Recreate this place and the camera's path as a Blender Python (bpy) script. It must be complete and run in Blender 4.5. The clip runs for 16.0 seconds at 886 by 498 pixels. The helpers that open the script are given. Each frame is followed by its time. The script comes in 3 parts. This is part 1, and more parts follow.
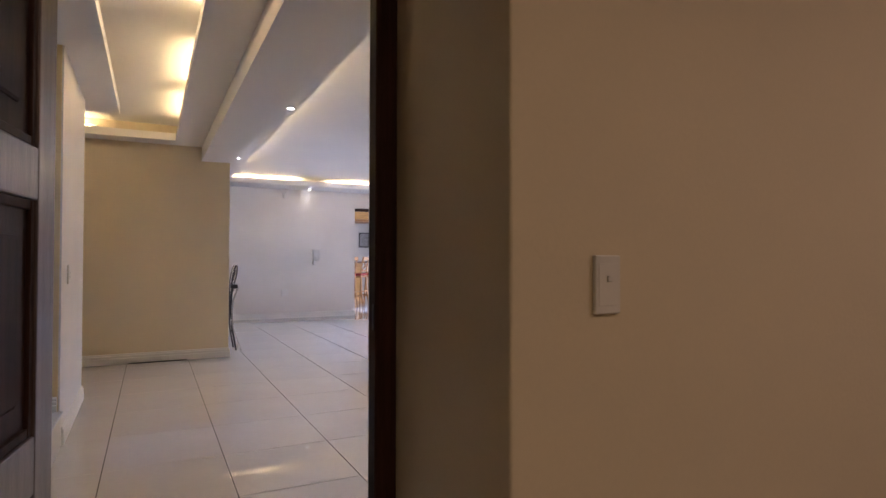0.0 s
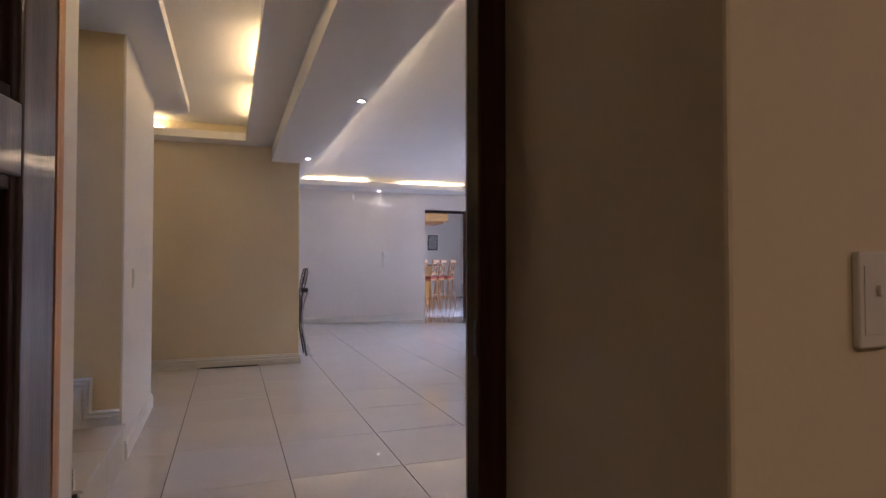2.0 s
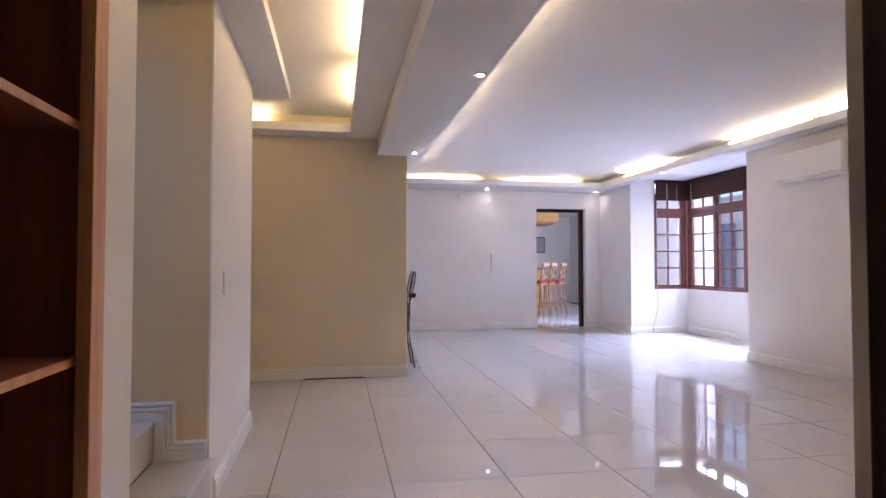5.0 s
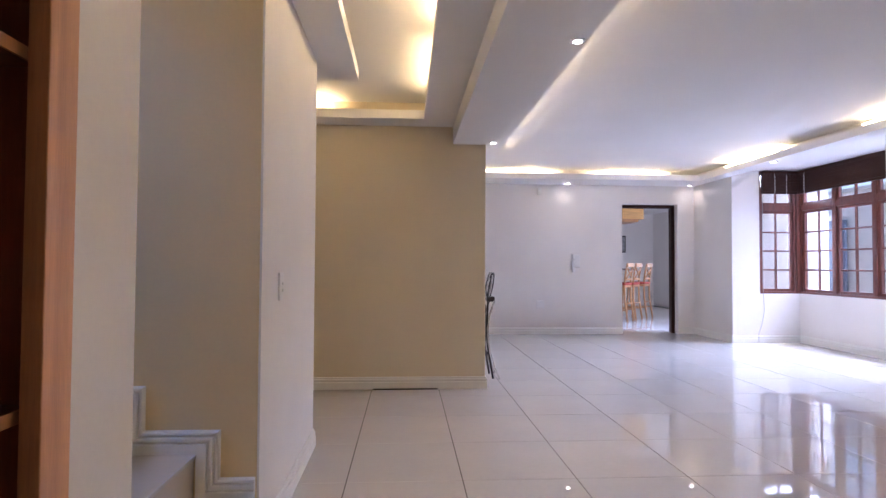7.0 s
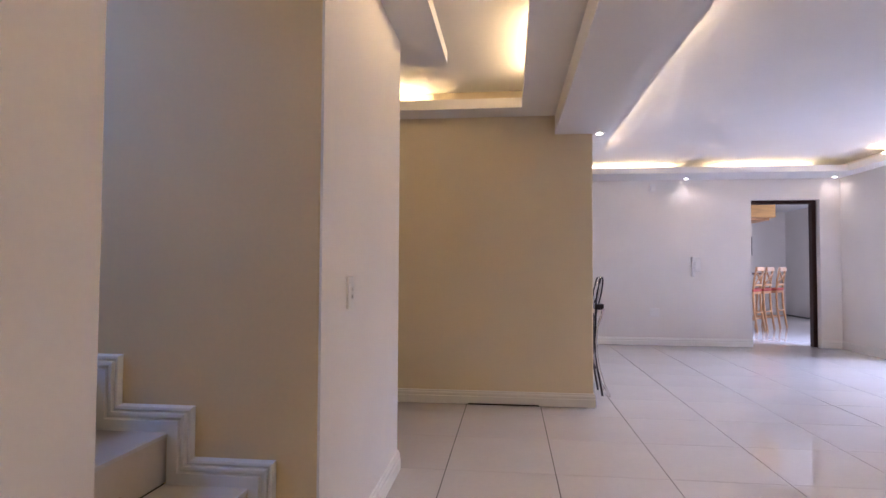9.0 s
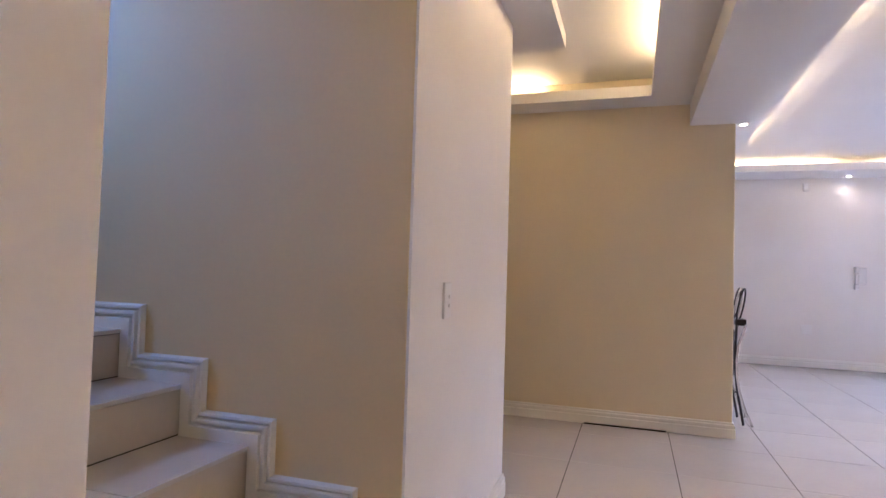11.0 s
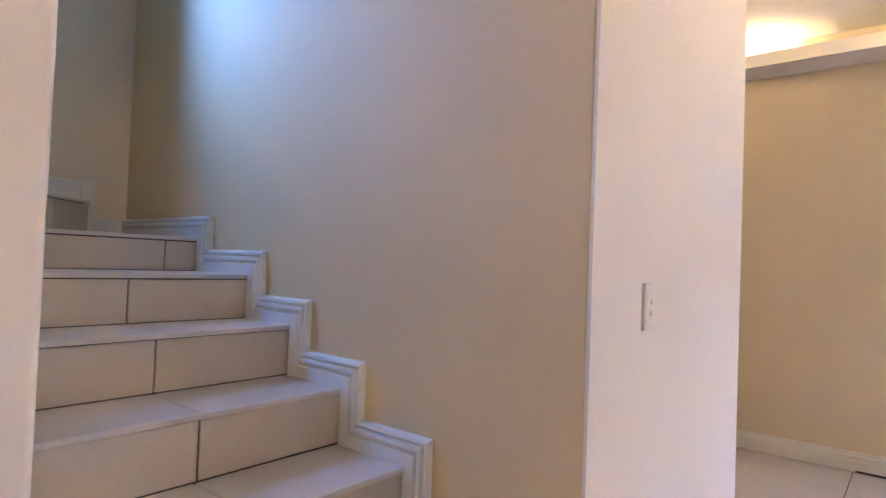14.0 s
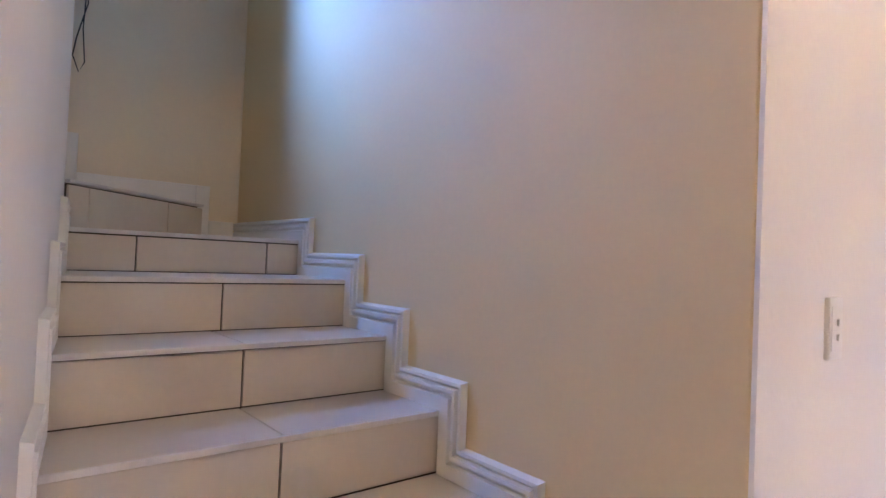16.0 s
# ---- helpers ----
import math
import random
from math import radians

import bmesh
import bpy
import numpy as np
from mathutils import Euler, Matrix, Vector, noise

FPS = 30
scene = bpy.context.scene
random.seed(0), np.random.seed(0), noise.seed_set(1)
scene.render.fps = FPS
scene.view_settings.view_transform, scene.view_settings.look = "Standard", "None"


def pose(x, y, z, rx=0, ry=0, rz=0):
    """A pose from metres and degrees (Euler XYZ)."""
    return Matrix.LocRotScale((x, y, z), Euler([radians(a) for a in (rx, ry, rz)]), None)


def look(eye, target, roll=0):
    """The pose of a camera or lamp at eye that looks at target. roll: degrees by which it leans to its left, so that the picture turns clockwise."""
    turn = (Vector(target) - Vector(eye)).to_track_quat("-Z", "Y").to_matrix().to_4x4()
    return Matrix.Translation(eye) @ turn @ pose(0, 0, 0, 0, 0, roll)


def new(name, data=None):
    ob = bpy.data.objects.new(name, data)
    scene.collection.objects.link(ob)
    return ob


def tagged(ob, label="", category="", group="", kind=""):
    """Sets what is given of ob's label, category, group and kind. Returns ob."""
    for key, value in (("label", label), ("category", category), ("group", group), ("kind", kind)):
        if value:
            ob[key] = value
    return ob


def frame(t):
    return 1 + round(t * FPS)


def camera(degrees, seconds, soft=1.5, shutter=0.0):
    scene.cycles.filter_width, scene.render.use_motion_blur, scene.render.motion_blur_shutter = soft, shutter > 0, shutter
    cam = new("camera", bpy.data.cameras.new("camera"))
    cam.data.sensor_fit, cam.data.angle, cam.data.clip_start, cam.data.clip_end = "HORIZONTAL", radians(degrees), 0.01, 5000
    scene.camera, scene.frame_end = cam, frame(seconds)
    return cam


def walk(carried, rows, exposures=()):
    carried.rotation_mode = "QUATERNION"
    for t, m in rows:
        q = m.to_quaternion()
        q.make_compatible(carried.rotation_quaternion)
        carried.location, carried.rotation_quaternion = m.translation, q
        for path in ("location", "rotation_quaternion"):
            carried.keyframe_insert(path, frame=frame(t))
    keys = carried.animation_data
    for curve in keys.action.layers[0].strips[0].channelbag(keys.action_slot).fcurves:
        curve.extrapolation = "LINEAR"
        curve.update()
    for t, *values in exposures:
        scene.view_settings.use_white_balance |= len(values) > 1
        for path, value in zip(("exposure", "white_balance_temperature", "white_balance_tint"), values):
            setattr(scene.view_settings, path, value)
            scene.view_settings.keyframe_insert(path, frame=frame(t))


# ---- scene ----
cam = camera(74.8, 16.0)
PATH = [
    (0, (0.556, 3.767, 1.064), (1.455, 5.553, 1.101), 0.1),
    (0.5, (0.586, 3.875, 1.063), (1.431, 5.687, 1.103), 0.1),
    (1, (0.612, 3.966, 1.063), (1.398, 5.804, 1.102), 0.0),
    (1.5, (0.612, 4.067, 1.06), (1.351, 5.924, 1.102), 0.1),
    (2, (0.631, 4.187, 1.06), (1.32, 6.064, 1.107), 0.0),
    (2.5, (0.643, 4.307, 1.055), (1.282, 6.202, 1.106), -0.0),
    (3, (0.643, 4.442, 1.052), (1.229, 6.353, 1.105), -0.0),
    (3.5, (0.647, 4.573, 1.05), (1.176, 6.501, 1.107), -0.0),
    (4, (0.659, 4.683, 1.05), (1.126, 6.627, 1.107), -0.0),
    (6.5, (0.627, 5.349, 1.059), (0.826, 7.339, 1.119), 0.2),
    (7, (0.631, 5.481, 1.061), (0.757, 7.476, 1.118), 0.3),
    (7.5, (0.637, 5.606, 1.054), (0.686, 7.604, 1.112), 0.3),
    (8, (0.65, 5.736, 1.055), (0.616, 7.734, 1.115), 0.3),
    (8.5, (0.66, 5.825, 1.066), (0.538, 7.82, 1.129), 0.4),
    (9, (0.681, 5.902, 1.055), (0.451, 7.888, 1.125), 0.3),
    (9.5, (0.705, 5.982, 1.058), (0.354, 7.95, 1.125), 0.5),
    (9.7, (0.729, 5.999, 1.064), (0.327, 7.956, 1.132), 0.4),
    (11.8, (0.648, 6.321, 1.071), (-0.149, 8.154, 1.128), 1.8),
    (12, (0.66, 6.357, 1.073), (-0.196, 8.164, 1.124), 1.5),
    (12.5, (0.669, 6.411, 1.069), (-0.307, 8.156, 1.12), 1.6),
    (13, (0.666, 6.447, 1.068), (-0.424, 8.124, 1.115), 2.0),
    (13.5, (0.645, 6.48, 1.06), (-0.541, 8.089, 1.109), 2.1),
    (14, (0.62, 6.532, 1.055), (-0.654, 8.073, 1.107), 2.2),
    (14.5, (0.595, 6.572, 1.074), (-0.758, 8.045, 1.097), 1.9),
    (15, (0.57, 6.611, 1.066), (-0.864, 8.005, 1.106), 2.2),
    (15.5, (0.537, 6.643, 1.07), (-0.958, 7.972, 1.112), 2.4),
    (16, (0.485, 6.705, 1.063), (-1.069, 7.963, 1.107), 2.4),
]
EXPOSURES = [(0, 0.42, 5800, 23), (2, 0.12, 5700, 25), (4, 0.55, 5600, 27), (7, 0.68, 5500, 25), (9.5, 0.66, 5700, 29), (12.5, 1.2, 5450, 26), (16, 1.5, 5650, 30)]
walk(cam, [(t, look(eye, target, roll)) for t, eye, target, roll in PATH], EXPOSURES)


# ---- world, sun and lamps ----
world = bpy.data.worlds.new("world")
scene.world = world
world.use_nodes = True
wn = world.node_tree
sky = wn.nodes.new("ShaderNodeTexSky")
sky.sky_type, sky.sun_disc = "NISHITA", False
SUN_EL, SUN_AZ = 65.0, 94.0
sky.sun_elevation, sky.sun_rotation = radians(SUN_EL), radians(SUN_AZ)
wn.links.new(sky.outputs["Color"], wn.nodes["Background"].inputs["Color"])
wn.nodes["Background"].inputs["Strength"].default_value = 0.15

sun = new("sun", bpy.data.lights.new("sun", "SUN"))
sun.data.energy, sun.data.angle, sun.data.color = 4.0, radians(0.5), (1.0, 0.95, 0.86)
sun_dir = Vector((math.sin(radians(SUN_AZ)) * math.cos(radians(SUN_EL)), math.cos(radians(SUN_AZ)) * math.cos(radians(SUN_EL)), math.sin(radians(SUN_EL))))
sun.matrix_world = look((0, 0, 30), Vector((0, 0, 30)) - sun_dir)


def area(name, eye, target, w, h, watts, color):
    la = bpy.data.lights.new(name, "AREA")
    la.shape, la.size, la.size_y, la.energy, la.color = "RECTANGLE", w, h, watts, color
    ob = new(name, la)
    ob.matrix_world = look(eye, target)
    return ob


def spot(name, eye, target, watts, degrees, color):
    la = bpy.data.lights.new(name, "SPOT")
    la.energy, la.spot_size, la.spot_blend, la.color, la.shadow_soft_size = watts, radians(degrees), 1.0, color, 0.025
    ob = new(name, la)
    ob.matrix_world = look(eye, target)
    return ob


DAY = (0.64, 0.75, 1.0)
area("bay_daylight", (8.0, 13.4, 3.05), (3.5, 9.6, 0.2), 3.0, 0.9, 960, DAY)
area("stair_window_daylight", (-2.60, 6.80, 2.80), (-1.50, 7.63, 1.8), 0.16, 1.1, 8.4, (0.21, 0.46, 1.0)).data.spread = radians(66)
# added fill light at an unseen opening, to brighten the kitchen
area("kitchen_fill", (7.7, 17.5, 1.6), (5.0, 17.3, 1.0), 2.0, 1.15, 24, (0.85, 0.9, 1.0))
# two added fill lights, no fittings known; they brighten the first room's walls
area("lobby_fill", (0.75, 2.5, 2.44), (0.75, 2.5, 0.0), 0.35, 0.35, 8.0, (1.0, 0.72, 0.40))
area("lobby_fill", (2.9, 2.9, 2.44), (2.9, 2.9, 0.0), 0.35, 0.35, 9.0, (1.0, 0.73, 0.55))

# ---- materials ----
def material(name, color, rough=0.5, metal=0.0, scale=6.0, vary=0.06, bump=0.02, fine=120.0, per_object=0.0, coat=0.0, stretch=None, dark=None):
    """Colour varied at two scales, with fine relief."""
    m = bpy.data.materials.new(name)
    m.use_nodes = True
    nt = m.node_tree
    b = nt.nodes["Principled BSDF"]
    b.inputs["Roughness"].default_value, b.inputs["Metallic"].default_value = rough, metal
    b.inputs["Coat Weight"].default_value = coat
    b.inputs["Coat Roughness"].default_value = min(0.08, rough)
    geo = nt.nodes.new("ShaderNodeTexCoord")
    mp = nt.nodes.new("ShaderNodeMapping")
    nt.links.new(geo.outputs["Object"], mp.inputs["Vector"])
    if stretch:
        mp.inputs["Scale"].default_value = stretch
    n1 = nt.nodes.new("ShaderNodeTexNoise")
    n1.inputs["Scale"].default_value, n1.inputs["Detail"].default_value = scale, 5
    n2 = nt.nodes.new("ShaderNodeTexNoise")
    n2.inputs["Scale"].default_value, n2.inputs["Detail"].default_value = fine, 3
    for n in (n1, n2):
        nt.links.new(mp.outputs["Vector"], n.inputs["Vector"])
    add = nt.nodes.new("ShaderNodeMath")
    add.operation = "MULTIPLY_ADD"
    add.inputs[1].default_value = 0.35
    nt.links.new(n2.outputs["Fac"], add.inputs[0])
    nt.links.new(n1.outputs["Fac"], add.inputs[2])
    last = add.outputs[0]
    if per_object:
        info = nt.nodes.new("ShaderNodeObjectInfo")
        a2 = nt.nodes.new("ShaderNodeMath")
        a2.operation = "MULTIPLY_ADD"
        a2.inputs[1].default_value = per_object
        nt.links.new(info.outputs["Random"], a2.inputs[0])
        nt.links.new(last, a2.inputs[2])
        last = a2.outputs[0]
    ramp = nt.nodes.new("ShaderNodeValToRGB")
    lo = dark or tuple(c * (1 - vary * 1.6) for c in color)
    hi = tuple(min(1, c * (1 + vary)) for c in color)
    ramp.color_ramp.elements[0].position, ramp.color_ramp.elements[1].position = 0.4, 0.95
    ramp.color_ramp.elements[0].color, ramp.color_ramp.elements[1].color = (*lo, 1), (*hi, 1)
    nt.links.new(last, ramp.inputs["Fac"])
    nt.links.new(ramp.outputs["Color"], b.inputs["Base Color"])
    bp = nt.nodes.new("ShaderNodeBump")
    bp.inputs["Strength"].default_value, bp.inputs["Distance"].default_value = 0.5, bump
    nt.links.new(n2.outputs["Fac"], bp.inputs["Height"])
    nt.links.new(bp.outputs["Normal"], b.inputs["Normal"])
    return m


def glow(name, color, strength):
    m = bpy.data.materials.new(name)
    m.use_nodes = True
    b = m.node_tree.nodes["Principled BSDF"]
    b.inputs["Base Color"].default_value = (0.9, 0.9, 0.9, 1)
    b.inputs["Emission Color"].default_value, b.inputs["Emission Strength"].default_value = (*color, 1), strength
    return m


# CREAM deepened towards ochre: the stair pocket's shade is put into the colour
SHADED_CREAM = material("shaded_cream_paint", (0.73, 0.575, 0.315), 0.7, scale=1.6, vary=0.035, bump=0.0012, fine=70)
CREAM = material("cream_wall_paint", (0.77, 0.675, 0.495), 0.7, scale=1.6, vary=0.035, bump=0.0012, fine=70)
WHITE_WALL = material("off_white_wall_paint", (0.79, 0.75, 0.695), 0.7, scale=1.6, vary=0.03, bump=0.0012, fine=70)
CEIL = material("white_ceiling_paint", (0.80, 0.79, 0.77), 0.7, scale=1.2, vary=0.02, bump=0.0006, fine=60)
TRIM = material("white_gloss_trim", (0.80, 0.78, 0.72), 0.3, scale=5, vary=0.03, bump=0.0004, fine=60)
TILE = material("polished_cream_tile", (0.59, 0.56, 0.525), 0.022, scale=2.0, vary=0.04, bump=0.0001, fine=30, per_object=0.12, coat=0.22)
STAIR_TILE = material("satin_cream_stair_tile", (0.62, 0.56, 0.48), 0.3, scale=3.0, vary=0.05, bump=0.0002, fine=60, per_object=0.12)
NOSING = material("pale_nosing_strip", (0.66, 0.64, 0.62), 0.35, scale=9, vary=0.08, bump=0.0003)
GROUT = material("dark_grout", (0.055, 0.044, 0.036), 0.8, scale=20, vary=0.2, bump=0.001)
DARKWOOD = material("dark_stained_wood", (0.045, 0.019, 0.013), 0.5, scale=5, vary=0.35, bump=0.0006, fine=60, stretch=(9, 9, 0.6))
DARKWOOD.node_tree.nodes["Principled BSDF"].inputs["Specular IOR Level"].default_value = 0.12
DOORWOOD = material("dark_varnished_door_wood", (0.115, 0.078, 0.07), 0.33, scale=4, vary=0.4, bump=0.0008, fine=40, stretch=(10, 10, 0.7), coat=0.3)
REDWOOD = material("red_brown_window_wood", (0.14, 0.038, 0.022), 0.35, scale=5, vary=0.3, bump=0.0006, fine=50, stretch=(6, 6, 1), coat=0.3)
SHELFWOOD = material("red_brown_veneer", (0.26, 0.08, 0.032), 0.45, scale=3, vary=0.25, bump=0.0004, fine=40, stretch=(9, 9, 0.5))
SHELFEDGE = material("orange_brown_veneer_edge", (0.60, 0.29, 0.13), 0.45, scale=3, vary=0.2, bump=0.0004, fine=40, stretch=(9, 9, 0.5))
STOOLWOOD = material("honey_pine", (0.43, 0.21, 0.075), 0.4, scale=5, vary=0.2, bump=0.0005, fine=50, stretch=(8, 8, 1))
REDSEAT = material("red_seat_fabric", (0.30, 0.035, 0.02), 0.8, scale=20, vary=0.2, bump=0.001, fine=200)
PLASTIC = material("white_plastic", (0.78, 0.76, 0.72), 0.35, scale=8, vary=0.02, bump=0.0001)
BLACK = material("black_painted_metal", (0.03, 0.026, 0.025), 0.35, metal=0.6, scale=12, vary=0.2, bump=0.0002)
CHROME = material("worn_chrome", (0.62, 0.6, 0.58), 0.2, metal=1.0, scale=12, vary=0.1, bump=0.0001)
VINYL = material("dark_vinyl", (0.04, 0.025, 0.022), 0.45, scale=12, vary=0.2, bump=0.0004)
HOODWOOD = material("yellow_pine_veneer", (0.62, 0.34, 0.10), 0.4, scale=4, vary=0.15, bump=0.0003, stretch=(1, 8, 8))
PAPER = material("printed_paper", (0.42, 0.40, 0.38), 0.6, scale=30, vary=0.4, bump=0.0)
PLASTER = material("sunlit_exterior_plaster", (0.62, 0.60, 0.56), 0.8, scale=2, vary=0.1, bump=0.003, fine=50)
BLUEPANEL = material("blue_grey_painted_panel", (0.10, 0.14, 0.22), 0.5, scale=3, vary=0.2, bump=0.001)
PAVING = material("exterior_paving", (0.36, 0.33, 0.29), 0.8, scale=3, vary=0.2, bump=0.003)
GREEN = material("garden_leaves", (0.06, 0.11, 0.035), 0.6, scale=9, vary=0.4, bump=0.002)
# near-black colour for the shade in the gap below the hall skirting
GAP_SHADE = material("black_gap_shade", (0.008, 0.007, 0.006), 0.95, scale=20, vary=0.2, bump=0.0)
COUNTER = material("dark_counter_top", (0.10, 0.05, 0.035), 0.25, scale=20, vary=0.3, bump=0.0002)
TUBE = glow("warm_cove_tube", (1.0, 0.70, 0.30), 23.0)
TUBE_COOL = glow("living_cove_tube", (1.0, 0.74, 0.38), 34.0)
TUBE_SIDE = glow("dim_cove_tube", (1.0, 0.74, 0.38), 22.0)
BULB = glow("downlight_bulb", (1.0, 0.93, 0.8), 14.0)
GLASS = bpy.data.materials.new("window_glass")
GLASS.use_nodes = True
gb = GLASS.node_tree.nodes["Principled BSDF"]
gb.inputs["Transmission Weight"].default_value, gb.inputs["Roughness"].default_value, gb.inputs["IOR"].default_value = 1.0, 0.0, 1.45


# ---- mesh helpers ----
def box(bm, x0, x1, y0, y1, z0, z1, bevel=0.0):
    vs = [bm.verts.new((x, y, z)) for x in (x0, x1) for y in (y0, y1) for z in (z0, z1)]
    a, b, c, d, e, f, g, h = vs
    fs = [bm.faces.new(q) for q in ((a, b, d, c), (e, g, h, f), (a, e, f, b), (c, d, h, g), (a, c, g, e), (b, f, h, d))]
    if bevel:
        edges = list({ed for fa in fs for ed in fa.edges})
        bmesh.ops.bevel(bm, geom=edges, offset=bevel, segments=2, profile=0.5, affect="EDGES")
    return bm


def boxes(*args, bevel=0.0):
    bm = bmesh.new()
    for a in args:
        box(bm, *a, bevel=bevel)
    return bm


def prism(points, z0, z1, bevel=0.0):
    """An upright prism on a plan outline, counter-clockwise."""
    bm = bmesh.new()
    lo = [bm.verts.new((x, y, z0)) for x, y in points]
    hi = [bm.verts.new((x, y, z1)) for x, y in points]
    n = len(points)
    bm.faces.new(lo[::-1])
    bm.faces.new(hi)
    for i in range(n):
        bm.faces.new((lo[i], lo[(i + 1) % n], hi[(i + 1) % n], hi[i]))
    if bevel:
        ups = [e for e in bm.edges if abs(e.verts[0].co.z - e.verts[1].co.z) > 1e-4]
        bmesh.ops.bevel(bm, geom=ups, offset=bevel, segments=4, profile=0.5, affect="EDGES")
    return bm


def sweep(path, profile, closed=False, side=None):
    """A moulding: profile (outwards, up) run along a plan path with mitred corners; out is to the right of the path."""
    bm = bmesh.new()
    rings = []
    pts = [Vector(p) for p in path]
    for i, p in enumerate(pts):
        d0 = (p - pts[i - 1]).normalized() if i else (pts[1] - p).normalized()
        d1 = (pts[i + 1] - p).normalized() if i < len(pts) - 1 else d0
        n0, n1 = Vector((d0.y, -d0.x)), Vector((d1.y, -d1.x))
        m = (n0 + n1).normalized()
        k = 1 / max(0.3, m.dot(n0))
        rings.append([bm.verts.new((p.x + m.x * k * o, p.y + m.y * k * o, u)) for o, u in profile])
    for r0, r1 in zip(rings, rings[1:]):
        for a in range(len(profile) - 1):
            bm.faces.new((r0[a], r1[a], r1[a + 1], r0[a + 1]))
    bm.faces.new(rings[0])
    bm.faces.new(rings[-1][::-1])
    bmesh.ops.recalc_face_normals(bm, faces=bm.faces)
    return bm


def tube(points, r, sides=8):
    """A round bar along points in space."""
    bm = bmesh.new()
    pts = [Vector(p) for p in points]
    rings = []
    up = Vector((0.31, 0.17, 0.93)).normalized()
    for i, p in enumerate(pts):
        d = (pts[min(i + 1, len(pts) - 1)] - pts[max(i - 1, 0)]).normalized()
        u = d.cross(up).normalized()
        v = d.cross(u)
        rings.append([bm.verts.new(p + r * (math.cos(a) * u + math.sin(a) * v)) for a in (2 * math.pi * k / sides for k in range(sides))])
    for r0, r1 in zip(rings, rings[1:]):
        for k in range(sides):
            bm.faces.new((r0[k], r0[(k + 1) % sides], r1[(k + 1) % sides], r1[k]))
    bm.faces.new(rings[0])
    bm.faces.new(rings[-1][::-1])
    bmesh.ops.recalc_face_normals(bm, faces=bm.faces)
    for f in bm.faces:
        f.smooth = len(f.verts) == 4
    return bm


def disc(x, y, z0, z1, r, r2=None, n=24):
    bm = bmesh.new()
    bmesh.ops.create_cone(bm, cap_ends=True, segments=n, radius1=r, radius2=r if r2 is None else r2, depth=z1 - z0)
    bmesh.ops.translate(bm, verts=bm.verts, vec=(x, y, (z0 + z1) / 2))
    return bm


def merge(*bms):
    out = bmesh.new()
    for b in bms:
        me = bpy.data.meshes.new("scratch")
        b.to_mesh(me)
        out.from_mesh(me)
        bpy.data.meshes.remove(me)
        b.free()
    return out


def part(name, bm, mat, parent=None, label=""):
    me = bpy.data.meshes.new(name)
    bmesh.ops.recalc_face_normals(bm, faces=bm.faces)
    bm.to_mesh(me)
    bm.free()
    me.materials.append(mat)
    ob = new(name, me)
    if parent is not None:
        ob.parent = parent
    return tagged(ob, label)


def thing(name, label, category, at=(0, 0, 0), group="", kind=""):
    ob = new(name)
    ob.empty_display_size = 0.1
    ob.location = at
    return tagged(ob, label, category, group, kind)


def structure(name, bm, mat, label, category):
    return tagged(part(name, bm, mat), label, category, kind="structure")


# ---- plan, in metres ----
FLOOR = 0.0
WALL_X, PIER_Y0, PIER_Y1 = 0.09, 7.63, 8.94       # hall side of the stair pier
BACK_Y, BACK_X1 = 10.50, 1.32                     # wall across the hall
FAR_Y, RIGHT_X = 14.43, 5.20                      # living room
BAY_X, BAY_Y0, BAY_Y1 = 6.18, 10.72, 13.35        # window bay
HALL_Z, BEAM_Z, SOFFIT_Z, CEIL_Z = 2.27, 2.12, 2.34, 2.52
TOP = 2.9
LOBBY_Y, FRAME_Y, HALL_Y = 4.70, 5.27, 5.41       # wall of the first doorway

# ---- structure ----
base = structure("floor", boxes((-3.2, 7.6, 1.2, 21.5, -0.15, -0.004)), GROUT, "polished cream floor tiles with thin dark joints", "floor")

structure("wall_lobby_east", boxes((1.17, 4.2, LOBBY_Y, HALL_Y, 0, TOP), bevel=0.006), CREAM, "thick painted wall beside the doorway, in half shade", "wall")
structure("wall_lobby_stop", boxes((1.134, 1.1695, 5.387, HALL_Y, 0, 2.16), bevel=0.003), WHITE_WALL, "narrow plastered return beside the door frame", "wall")
structure("wall_lobby_west", boxes((-1.6, 0.20, LOBBY_Y, HALL_Y, 0, TOP)), CREAM, "thick painted wall behind the open door", "wall")
structure("wall_lobby_lintel", boxes((0.20, 1.17, LOBBY_Y, HALL_Y, 2.22, TOP)), WHITE_WALL, "painted wall above the doorway", "wall")
structure("wall_lobby_back", boxes((-1.6, 4.2, 1.2, 1.4, 0, TOP)), CREAM, "plain painted wall of the first room", "wall")
structure("wall_lobby_side_1", boxes((-1.8, -1.6, 1.2, HALL_Y, 0, TOP)), CREAM, "plain painted wall of the first room", "wall")
structure("wall_lobby_side_2", boxes((4.2, 4.4, 1.2, HALL_Y, 0, TOP)), CREAM, "plain painted wall of the first room", "wall")
structure("ceiling_lobby", boxes((-1.8, 4.4, 1.2, LOBBY_Y, 2.5, 2.6)), CEIL, "white painted ceiling of the first room", "ceiling")

